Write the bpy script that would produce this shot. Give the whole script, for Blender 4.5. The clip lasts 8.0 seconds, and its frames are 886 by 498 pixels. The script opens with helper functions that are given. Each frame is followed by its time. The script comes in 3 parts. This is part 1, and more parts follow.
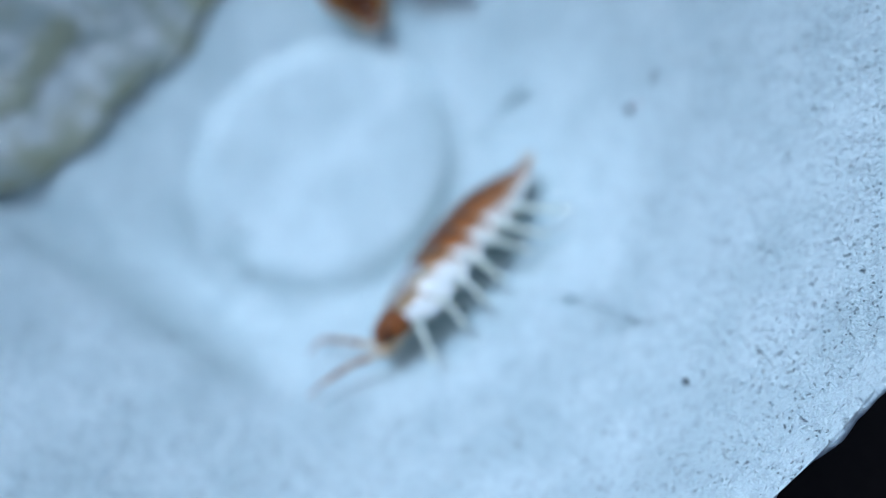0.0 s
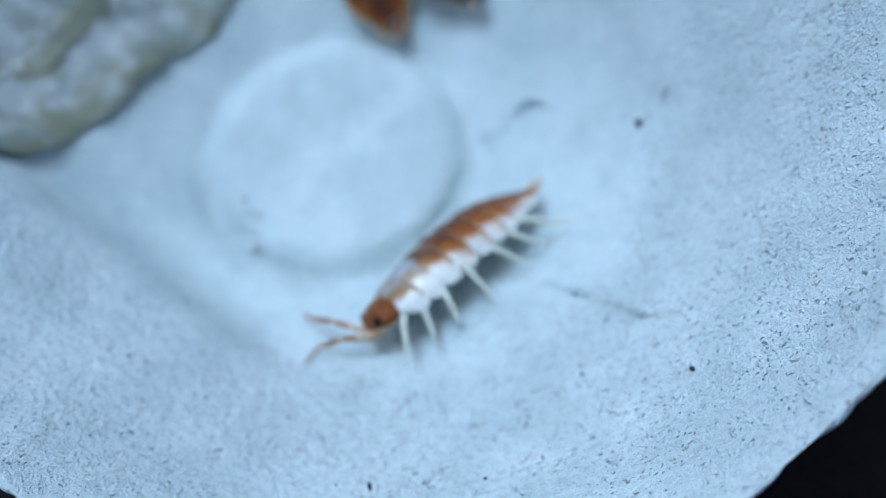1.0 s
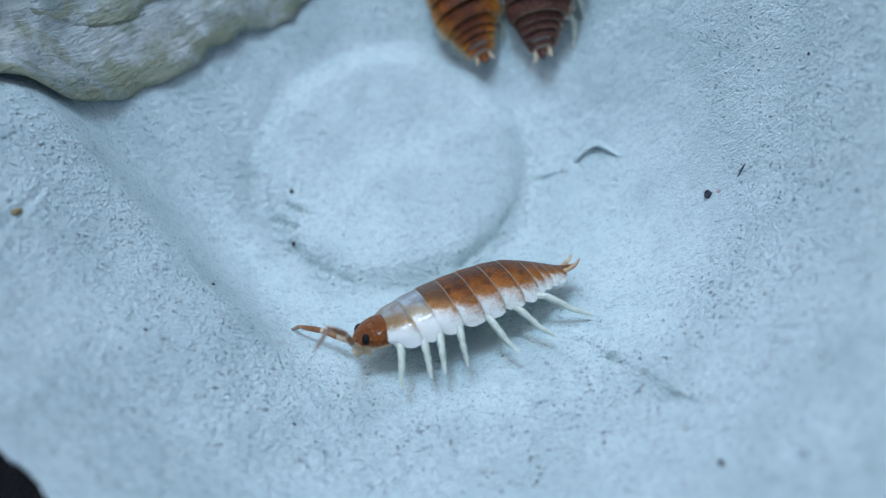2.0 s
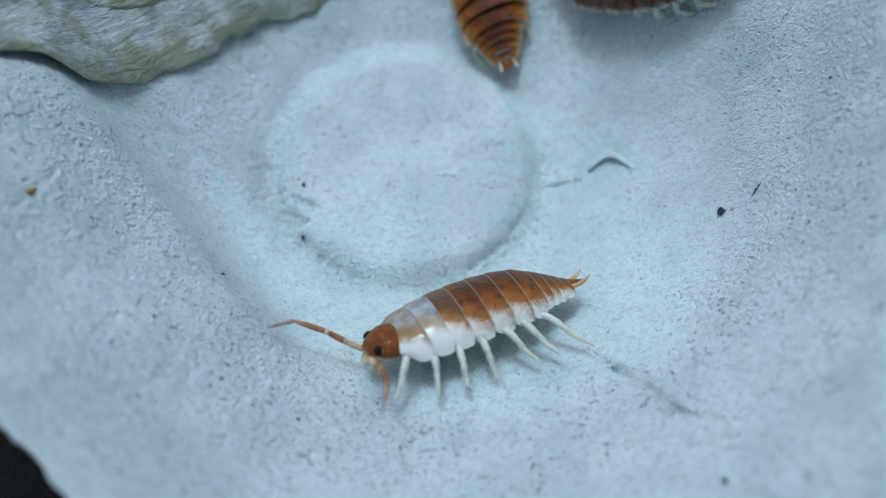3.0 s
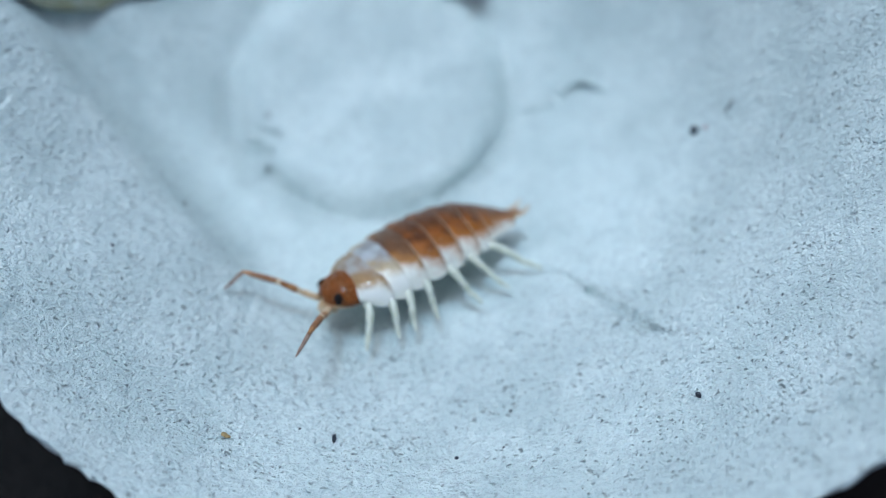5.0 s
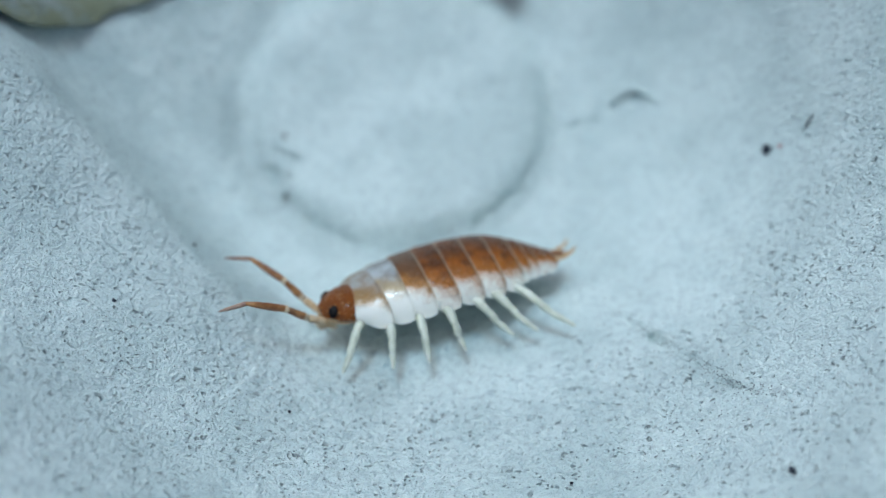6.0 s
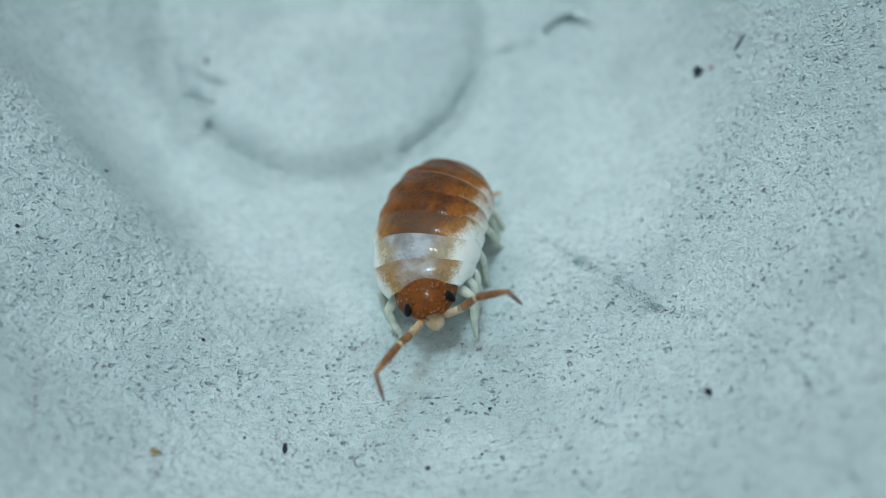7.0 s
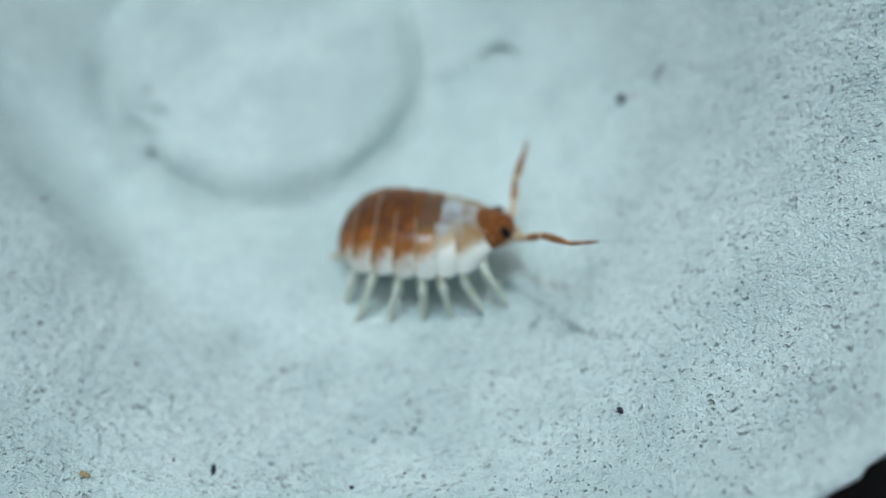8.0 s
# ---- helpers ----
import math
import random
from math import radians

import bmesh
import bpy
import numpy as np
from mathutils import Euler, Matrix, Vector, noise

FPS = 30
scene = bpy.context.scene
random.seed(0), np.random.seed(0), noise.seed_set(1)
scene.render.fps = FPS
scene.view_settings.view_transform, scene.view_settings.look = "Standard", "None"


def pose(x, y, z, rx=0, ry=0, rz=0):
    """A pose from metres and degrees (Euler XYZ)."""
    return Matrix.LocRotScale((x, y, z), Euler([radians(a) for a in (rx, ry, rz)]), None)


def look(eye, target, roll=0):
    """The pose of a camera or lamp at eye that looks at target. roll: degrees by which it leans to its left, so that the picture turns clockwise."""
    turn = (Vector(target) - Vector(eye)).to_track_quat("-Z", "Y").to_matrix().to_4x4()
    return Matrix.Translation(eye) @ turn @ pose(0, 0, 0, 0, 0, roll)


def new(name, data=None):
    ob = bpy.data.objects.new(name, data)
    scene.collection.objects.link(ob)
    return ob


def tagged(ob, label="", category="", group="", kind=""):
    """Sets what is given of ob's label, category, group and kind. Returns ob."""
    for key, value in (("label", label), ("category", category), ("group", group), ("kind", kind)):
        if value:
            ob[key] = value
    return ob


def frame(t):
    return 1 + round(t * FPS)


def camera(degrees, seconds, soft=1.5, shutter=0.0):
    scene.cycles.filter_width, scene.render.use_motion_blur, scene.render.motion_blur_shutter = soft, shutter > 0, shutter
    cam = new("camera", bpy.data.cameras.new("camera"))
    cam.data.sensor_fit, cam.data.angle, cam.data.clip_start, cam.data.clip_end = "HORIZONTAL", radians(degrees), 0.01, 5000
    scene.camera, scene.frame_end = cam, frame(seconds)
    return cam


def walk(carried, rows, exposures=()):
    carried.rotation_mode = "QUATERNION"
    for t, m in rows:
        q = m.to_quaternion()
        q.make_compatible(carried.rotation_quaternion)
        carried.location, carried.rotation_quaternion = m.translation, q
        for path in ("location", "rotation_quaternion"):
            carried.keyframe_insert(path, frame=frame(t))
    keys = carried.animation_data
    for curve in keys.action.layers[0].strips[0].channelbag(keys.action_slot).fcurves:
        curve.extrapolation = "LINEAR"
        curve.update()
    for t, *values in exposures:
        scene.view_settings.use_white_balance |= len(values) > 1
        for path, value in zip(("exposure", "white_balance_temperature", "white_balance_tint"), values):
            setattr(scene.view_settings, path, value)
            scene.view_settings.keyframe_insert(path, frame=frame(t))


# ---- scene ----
MM = 0.001  # all lengths below are written in millimetres and scaled by this

cam = camera(50.0, 8.0, soft=1.0)
cam.data.dof.use_dof = True
cam.data.dof.aperture_fstop = 28.0
PATH = [
    (0, 3.055, -21.543, 39.527, 20.707, 6.668, -19.650),
    (0.5, -0.696, -22.236, 40.969, 23.192, 3.592, -20.785),
    (0.8, -1.587, -22.686, 41.967, 21.038, 0.476, -21.130),
    (1, -1.221, -22.628, 41.022, 22.742, 0.685, -17.342),
    (1.5, -0.950, -22.512, 40.226, 23.027, -1.761, -10.962),
    (1.7, -1.383, -21.158, 40.097, 23.075, -2.246, -9.005),
    (2.8, -2.975, -20.940, 40.097, 22.657, -4.726, -3.876),
    (3, -3.006, -20.828, 40.069, 22.703, -4.804, -3.872),
    (3.5, -2.204, -21.774, 39.807, 22.731, -5.253, -4.412),
    (4, -2.067, -21.795, 39.192, 22.651, -4.603, -4.444),
    (4.5, -1.493, -22.020, 38.208, 20.808, -5.548, -4.987),
    (4.7, -1.803, -22.458, 39.174, 20.928, -5.352, -5.052),
    (5.8, -2.747, -18.820, 35.948, 19.271, -4.578, -6.229),
    (6, -2.871, -18.135, 35.490, 19.052, -4.391, -6.134),
    (6.5, -2.396, -17.622, 34.216, 17.689, -4.605, -6.395),
    (7, -0.956, -18.945, 34.611, 16.190, -5.534, -6.811),
    (7.5, -0.416, -19.381, 34.656, 15.630, -5.598, -7.158),
    (8, 0.736, -19.087, 35.847, 17.068, -6.411, -7.530),
]
EXPOSURES = [(0.0, -1.05, 5050, 12), (1.5, -1.17, 5150, 12), (3.0, -1.31, 5580, 10), (4.5, -1.08, 5580, 11), (6.0, -1.20, 5800, 8), (7.0, -1.33, 6080, 2), (8.0, -1.18, 6080, 3)]
walk(cam, [(t, pose(x * MM, y * MM, z * MM, rx, ry, rz)) for t, x, y, z, rx, ry, rz in PATH], EXPOSURES)

# the lens is racked from the near wall to the floor and back: seconds, millimetres before the lens
FOCUS = [(0, 26.0), (0.5, 29.5), (0.8, 30.5), (1, 31.0), (1.5, 37.5), (1.7, 38.5), (2.8, 39.5), (3, 39.5), (3.5, 39.0), (4, 37.8), (4.5, 31.8), (4.7, 31.3), (5.8, 29.5), (6, 29.3), (6.5, 29.3), (7, 29.3), (7.5, 28.0), (8, 26.5)]
focus = new("focus_mark")
cam.data.dof.focus_object = focus
SIGHT = {t: pose(x * MM, y * MM, z * MM, rx, ry, rz) for t, x, y, z, rx, ry, rz in PATH}
walk(focus, [(t, SIGHT[t] @ pose(0, 0, -d * MM)) for t, d in FOCUS])

# ---- light: soft overhead daylight ----
SUN_ELEVATION, SUN_AZIMUTH = 66.0, -28.0  # degrees; azimuth from +y towards +x
world = bpy.data.worlds.new("sky")
scene.world = world
world.use_nodes = True
sky = world.node_tree.nodes.new("ShaderNodeTexSky")
sky.sky_type, sky.sun_disc = "NISHITA", False
sky.air_density, sky.dust_density, sky.ozone_density = 0.5, 7.0, 0.0
sky.sun_elevation, sky.sun_rotation = radians(SUN_ELEVATION), radians(SUN_AZIMUTH)
back = world.node_tree.nodes["Background"]
back.inputs["Strength"].default_value = 0.215
world.node_tree.links.new(sky.outputs[0], back.inputs[0])
sun = new("sun", bpy.data.lights.new("sun", "SUN"))
sun.data.energy, sun.data.angle, sun.data.color = 2.7, radians(12), (0.52, 0.83, 1.0)
e, a = radians(SUN_ELEVATION), radians(SUN_AZIMUTH)
sun.matrix_world = look((math.cos(e) * math.sin(a), math.cos(e) * math.cos(a), math.sin(e)), (0, 0, 0))


# ---- materials ----
class Mat:
    """A node material with short ways to add and join nodes. Texture space is the object's own, in millimetres."""

    def __init__(self, name, vary=False):
        self.m = bpy.data.materials.new(name)
        self.m.use_nodes = True
        self.t = self.m.node_tree
        self.b = self.t.nodes["Principled BSDF"]
        coord = self.t.nodes.new("ShaderNodeTexCoord")
        scale = self.t.nodes.new("ShaderNodeVectorMath")
        scale.operation = "SCALE"
        scale.inputs["Scale"].default_value = 1 / MM
        self.t.links.new(coord.outputs["Object"], scale.inputs[0])
        self.at = scale.outputs[0]
        if vary:
            info, shift = self.t.nodes.new("ShaderNodeObjectInfo"), self.t.nodes.new("ShaderNodeVectorMath")
            shift.operation = "MULTIPLY_ADD"
            self.t.links.new(info.outputs["Random"], shift.inputs[0])
            shift.inputs[1].default_value = (61.0, 37.0, 83.0)
            self.t.links.new(self.at, shift.inputs[2])
            self.at = shift.outputs[0]

    def put(self, value, socket):
        if isinstance(value, bpy.types.NodeSocket):
            self.t.links.new(value, socket)
        else:
            socket.default_value = (*value, 1.0) if isinstance(value, tuple) and len(value) == 3 and socket.type == "RGBA" else value

    def set(self, **inputs):
        for name, value in inputs.items():
            self.put(value, self.b.inputs[name.replace("_", " ")])
        return self

    def noise(self, scale, detail=3.0, rough=0.55, stretch=None, distortion=0.0):
        n = self.t.nodes.new("ShaderNodeTexNoise")
        at = self.at
        if stretch:
            v = self.t.nodes.new("ShaderNodeVectorMath")
            v.operation = "MULTIPLY"
            self.t.links.new(at, v.inputs[0])
            v.inputs[1].default_value = stretch
            at = v.outputs[0]
        self.t.links.new(at, n.inputs["Vector"])
        for k, v in (("Scale", scale), ("Detail", detail), ("Roughness", rough), ("Distortion", distortion)):
            n.inputs[k].default_value = v
        return n.outputs["Fac"]

    def warped(self, scale, amount):
        """The texture space shaken by noise, so that cells lose their even outlines."""
        n, v = self.t.nodes.new("ShaderNodeTexNoise"), self.t.nodes.new("ShaderNodeVectorMath")
        self.t.links.new(self.at, n.inputs["Vector"])
        n.inputs["Scale"].default_value = scale
        v.operation = "MULTIPLY_ADD"
        self.t.links.new(n.outputs["Color"], v.inputs[0])
        v.inputs[1].default_value = (amount, amount, amount)
        self.t.links.new(self.at, v.inputs[2])
        return v.outputs[0]

    def cells(self, scale, stretch=(1.0, 1.0, 1.0), at=None):
        n, v = self.t.nodes.new("ShaderNodeTexVoronoi"), self.t.nodes.new("ShaderNodeVectorMath")
        v.operation = "MULTIPLY"
        self.t.links.new(at or self.at, v.inputs[0])
        v.inputs[1].default_value = stretch
        self.t.links.new(v.outputs[0], n.inputs["Vector"])
        n.inputs["Scale"].default_value = scale
        return n.outputs["Distance"]

    def math(self, op, a, b=0.0, c=0.0):
        n = self.t.nodes.new("ShaderNodeMath")
        n.operation = op
        for k, v in enumerate((a, b, c)):
            self.put(v, n.inputs[k])
        return n.outputs[0]

    def span(self, value, low, high, to_low=0.0, to_high=1.0):
        n = self.t.nodes.new("ShaderNodeMapRange")
        n.interpolation_type = "SMOOTHSTEP"
        for k, v in enumerate((value, low, high, to_low, to_high)):
            self.put(v, n.inputs[k])
        return n.outputs[0]

    def mix(self, factor, one, two):
        n = self.t.nodes.new("ShaderNodeMix")
        n.data_type = "RGBA"
        self.put(factor, n.inputs[0])
        self.put(one, n.inputs[6])
        self.put(two, n.inputs[7])
        return n.outputs[2]

    def attribute(self, name):
        n = self.t.nodes.new("ShaderNodeAttribute")
        n.attribute_name = name
        return n.outputs["Fac"]

    def bump(self, height, distance, strength=1.0):
        n = self.t.nodes.new("ShaderNodeBump")
        n.inputs["Distance"].default_value = distance * MM
        n.inputs["Strength"].default_value = strength
        self.t.links.new(height, n.inputs["Height"])
        self.t.links.new(n.outputs[0], self.b.inputs["Normal"])
        return self


def pulp_material(name, pale, dull, speck):
    """Moulded paper pulp: matted grains and short fibres, ink specks, and small pits with their shade painted in."""
    k = Mat(name)
    coarse = k.attribute("coarse")
    broad, fine, grain = k.noise(0.35, 4), k.noise(3.6, 6, 0.65), k.noise(11.0, 3, 0.65)
    lump = k.span(k.cells(4.2, (0.8, 1.2, 1.0), k.warped(3.0, 0.35)), 0.05, 0.62, 1.0, 0.0)
    lying = k.noise(2.6, 4, 0.65, (1.0, 3.2, 1.0))
    colour = k.mix(k.span(broad, 0.35, 0.68), pale, dull)
    colour = k.mix(k.span(fine, 0.50, 0.72, 0.0, 0.7), colour, dull)
    colour = k.mix(k.span(k.noise(6.5, 4, 0.7), 0.50, 0.66, 0.0, 0.30), colour, k.mix(0.5, dull, speck))
    colour = k.mix(k.math("MULTIPLY", k.span(lying, 0.64, 0.74), 0.26), colour, speck)
    colour = k.mix(k.span(k.noise(3.6, 3, 0.6, (0.8, 1.3, 1.0)), 0.51, 0.64, 0.0, 0.30), colour, (0.36, 0.45, 0.47))
    dots = k.math("MULTIPLY", k.span(k.cells(3.1), 0.03, 0.08, 1.0, 0.0), k.span(k.noise(0.8, 2), 0.5, 0.62))
    colour = k.mix(k.math("MULTIPLY", dots, 0.75), colour, speck)
    small = k.span(k.cells(4.6, (0.8, 1.25, 1.0), k.warped(4.0, 0.30)), 0.12, 0.29, 1.0, 0.0)
    large = k.span(k.cells(2.2, (0.75, 1.35, 1.0), k.warped(2.6, 0.45)), 0.08, 0.20, 1.0, 0.0)
    small = k.math("MULTIPLY", small, k.span(k.noise(1.7, 2, 0.6), 0.43, 0.55))
    large = k.math("MULTIPLY", large, k.span(k.noise(1.1, 2, 0.6), 0.42, 0.54))
    patch = k.span(k.noise(0.45, 4, 0.65), 0.36, 0.56, 0.25, 1.0)
    pits = k.math("MULTIPLY", k.math("MAXIMUM", small, large), patch)
    pits = k.math("MULTIPLY", pits, k.span(coarse, 0.0, 1.0, 0.55, 1.0))
    # relief shadow painted into the pits, in the specks' dark colour
    colour = k.mix(k.math("MULTIPLY", pits, k.span(coarse, 0.0, 1.0, 0.34, 0.48)), colour, speck)
    k.set(Base_Color=colour, Roughness=k.span(fine, 0.3, 0.7, 0.62, 0.92), Specular_IOR_Level=0.3)
    relief = k.math("ADD", k.math("MULTIPLY", fine, 0.42), k.math("MULTIPLY", grain, 0.60))
    relief = k.math("ADD", relief, k.math("MULTIPLY", k.math("MULTIPLY", lump, coarse), 0.22))
    relief = k.math("SUBTRACT", relief, k.math("MULTIPLY", pits, 0.8))
    k.bump(k.math("MULTIPLY", relief, k.span(coarse, 0.0, 1.0, 0.8, 1.05)), 0.21, 1.0)
    return k.m


def bark_material(name, pale, dark, stain):
    """Weathered wood: streaks along the piece, greenish staining towards its edge."""
    k = Mat(name)
    turn = k.t.nodes.new("ShaderNodeVectorRotate")
    turn.rotation_type = "Z_AXIS"
    turn.inputs["Angle"].default_value = radians(-37)
    k.t.links.new(k.at, turn.inputs["Vector"])
    k.at = turn.outputs[0]
    streak, mottle, fine = k.noise(0.9, 5, 0.65, (0.35, 1.5, 1.0)), k.noise(0.40, 5, 0.6), k.noise(4.5, 5, 0.7, (0.5, 1.5, 1.0))
    colour = k.mix(k.span(mottle, 0.40, 0.62), pale, dark)
    colour = k.mix(k.span(streak, 0.50, 0.68, 0.0, 0.75), colour, dark)
    colour = k.mix(k.span(fine, 0.55, 0.72, 0.0, 0.6), colour, (0.055, 0.065, 0.055))
    damp = k.math("ADD", k.math("MULTIPLY", k.attribute("moss"), 0.22), k.noise(0.6, 5, 0.65))
    colour = k.mix(k.span(damp, 0.52, 0.74, 0.0, 0.8), colour, stain)
    k.set(Base_Color=colour, Roughness=k.span(fine, 0.3, 0.7, 0.6, 0.9), Specular_IOR_Level=0.3)
    k.bump(k.math("ADD", k.math("MULTIPLY", streak, 1.6), k.math("MULTIPLY", fine, 0.6)), 0.4, 1.0)
    return k.m


def shell_material(name, back_colour, side, flank, edge=0.62, spotted=0.25, dark=None, fade=0.34, spot=6.0, rough=0.045, gloss=0.35, seam=0.5, grain=5.8, dots=0.0, ridge=0.0):
    """Segment plate: mottled, finely granular back fading over a ragged speckled line to milky flanks, with a thin pale hind lip."""
    k = Mat(name, True)
    band, lip = k.attribute("band"), k.attribute("lip")
    rag, fine, grit = k.noise(1.7, 5, 0.65), k.noise(spot, 3, 0.5), k.noise(15.0, 3, 0.6)
    dome = k.span(k.cells(grain, (1.0, 1.0, 1.0)), 0.10, 0.52, 1.0, 0.0)
    ragged = k.math("ADD", band, k.math("MULTIPLY", k.math("SUBTRACT", rag, 0.5), 0.50))
    ragged = k.math("ADD", ragged, k.math("MULTIPLY", k.math("SUBTRACT", grit, 0.5), 0.22))
    ragged = k.math("ADD", ragged, k.span(lip, 0.2, 1.0, 0.06, -0.08))
    colour = k.mix(k.span(fine, 0.38, 0.68, 0.0, spotted), back_colour, dark or side)
    colour = k.mix(k.span(ragged, 0.0, 0.5, ridge, 0.0), colour, dark or side)
    colour = k.mix(k.span(ragged, edge - fade, edge), colour, side)
    colour = k.mix(k.math("MULTIPLY", dome, k.span(grit, 0.48, 0.60, 0.0, dots)), colour, flank)
    pale = k.math("MULTIPLY", k.math("MULTIPLY", dome, k.span(grit, 0.45, 0.62)), k.span(ragged, edge - fade - 0.05, edge, 0.0, 0.12))
    colour = k.mix(pale, colour, flank)
    flecked = k.math("MULTIPLY", k.span(k.noise(10.0, 2, 0.5), 0.55, 0.64), k.span(ragged, edge - fade - 0.1, edge - 0.1, 0.0, 0.18))
    colour = k.mix(flecked, colour, (0.15, 0.065, 0.014))
    milky = k.span(ragged, edge - 0.14, edge + 0.18)
    clouded = k.mix(k.span(k.noise(1.3, 4, 0.6), 0.42, 0.70, 0.0, 0.18), flank, (0.62, 0.62, 0.50))
    colour = k.mix(milky, colour, clouded)
    thin = k.span(milky, 0.0, 1.0, 1.0, 0.2)  # the seams fade out on the flanks
    colour = k.mix(k.math("MULTIPLY", k.span(lip, 0.84, 0.91, 0.0, 0.5 * seam), thin), colour, (0.05, 0.025, 0.012))
    colour = k.mix(k.math("MULTIPLY", k.span(lip, 0.945, 0.965, 0.0, seam), thin), colour, (0.62, 0.50, 0.34))
    k.set(Base_Color=colour, Roughness=k.span(grit, 0.35, 0.65, 0.30, 0.50), Specular_IOR_Level=0.22, Coat_Weight=0.45 * gloss, Coat_Roughness=0.07,
          Subsurface_Weight=k.span(milky, 0.0, 1.0, 0.04, 0.35), Subsurface_Radius=(0.0004, 0.00036, 0.0003), Subsurface_Scale=0.25)
    bumps = k.math("ADD", k.math("MULTIPLY", k.math("ADD", grit, fine), 0.5), k.math("MULTIPLY", dome, 0.45))
    k.bump(k.math("MULTIPLY", bumps, k.span(ragged, edge - 0.05, edge + 0.25, 1.0, 0.16)), rough * 1.5, 1.0)
    return k.m


def plain_material(name, one, two, scale, roughness=0.5, relief=0.03, glow=0.0, shine=0.4):
    k = Mat(name, True)
    n = k.noise(scale, 4, 0.6)
    k.set(Base_Color=k.mix(k.span(n, 0.35, 0.65), one, two), Roughness=roughness, Specular_IOR_Level=shine)
    if glow:
        k.set(Subsurface_Weight=glow, Subsurface_Radius=(0.0006, 0.0006, 0.0005), Subsurface_Scale=0.5)
    k.bump(n, relief)
    return k.m


def feeler_material(name, one, two, joint):
    """Amber articles with pale rings at the joints, which lie 0.75 and 1.6 mm out."""
    k = Mat(name)
    parts = k.t.nodes.new("ShaderNodeSeparateXYZ")
    k.t.links.new(k.at, parts.inputs[0])
    n = k.noise(3.0, 4, 0.6)
    colour = k.mix(k.span(n, 0.35, 0.65), one, two)
    for place, width in ((0.75, 0.16), (1.61, 0.10)):
        away = k.math("ABSOLUTE", k.math("SUBTRACT", parts.outputs[0], place))
        colour = k.mix(k.span(away, width * 0.5, width, 0.85, 0.0), colour, joint)
    k.set(Base_Color=colour, Roughness=0.4, Subsurface_Weight=0.15, Subsurface_Radius=(0.0006, 0.0006, 0.0005), Subsurface_Scale=0.5)
    k.bump(n, 0.02)
    return k.m


PULP = pulp_material("grey_white_pulp", (0.70, 0.82, 0.81), (0.58, 0.70, 0.695), (0.10, 0.13, 0.14))
BARK = bark_material("weathered_bark", (0.64, 0.70, 0.67), (0.33, 0.39, 0.36), (0.30, 0.32, 0.19))
SOIL = plain_material("black_soil", (0.0022, 0.002, 0.002), (0.005, 0.0045, 0.004), 1.5, 1.0, 0.4)
ORANGE, MILK = (0.24, 0.068, 0.003), (0.92, 0.93, 0.84)
SHELL_ORANGE = shell_material("orange_brown_plate", ORANGE, (0.36, 0.128, 0.013), MILK, 0.80, 0.85, (0.060, 0.017, 0.002), 0.42, 2.2, 0.055, 0.35, 0.5, 5.8, 0.0, 0.65)
SHELL_DARK = shell_material("dark_brown_plate", (0.16, 0.060, 0.012), (0.40, 0.18, 0.035), MILK, 0.67, 0.6, (0.10, 0.055, 0.03), 0.42, 2.0, 0.05, 0.6, 0.5, 5.8, 0.0, 0.6)
SHELL_GREY = shell_material("milky_grey_plate", (0.44, 0.48, 0.50), (0.40, 0.29, 0.13), MILK, 0.56, 0.75, (0.17, 0.15, 0.13), 0.40, 1.6, 0.05, 1.0, 0.4)
SHELL_AMBER = shell_material("grey_and_amber_plate", (0.37, 0.37, 0.35), (0.32, 0.18, 0.045), MILK, 0.62, 0.8, (0.22, 0.12, 0.04), 0.55, 1.6, 0.05, 1.0, 0.4)
HEAD = shell_material("speckled_head", (0.22, 0.060, 0.004), (0.24, 0.07, 0.008), (0.66, 0.42, 0.20), 0.9, 0.5, (0.13, 0.034, 0.004), 0.34, 3.0, 0.12, 0.35, 0.5, 5.5, 0.6)
MAROON = shell_material("dark_maroon_plate", (0.085, 0.030, 0.022), (0.16, 0.06, 0.03), (0.72, 0.66, 0.52), 0.97, 0.5, (0.16, 0.08, 0.04), 0.34, 5.0, 0.05, 0.4, 0.2)
MAROON_HEAD = shell_material("dark_maroon_head", (0.085, 0.030, 0.022), (0.12, 0.05, 0.03), (0.3, 0.2, 0.12), 0.9, 0.5, (0.16, 0.08, 0.04))
RUST = shell_material("rust_plate", (0.30, 0.085, 0.005), (0.50, 0.20, 0.02), (0.66, 0.52, 0.30), 0.80, 0.8, (0.085, 0.020, 0.003), 0.40, 2.4, 0.05, 0.6, 0.10, 5.8, 0.0, 0.8)
LEG = plain_material("milky_leg", (0.66, 0.70, 0.60), (0.52, 0.56, 0.46), 2.5, 0.28, 0.02, 0.5)
BELLY = plain_material("pale_belly", (0.45, 0.45, 0.38), (0.36, 0.36, 0.30), 2.0, 0.5, 0.02, 0.2)
FEELER = feeler_material("amber_feeler", (0.20, 0.078, 0.024), (0.36, 0.18, 0.065), (0.66, 0.55, 0.38))
FEELER_BASE = plain_material("pale_feeler_base", (0.62, 0.52, 0.36), (0.48, 0.32, 0.17), 3.0, 0.4, 0.02, 0.2)
FEELER_TIP = plain_material("grey_brown_feeler_tip", (0.24, 0.14, 0.10), (0.36, 0.26, 0.20), 4.0, 0.45, 0.02)
EYE = plain_material("black_eye", (0.004, 0.004, 0.005), (0.010, 0.009, 0.009), 14.0, 0.3, 0.02, 0.0, 0.12)
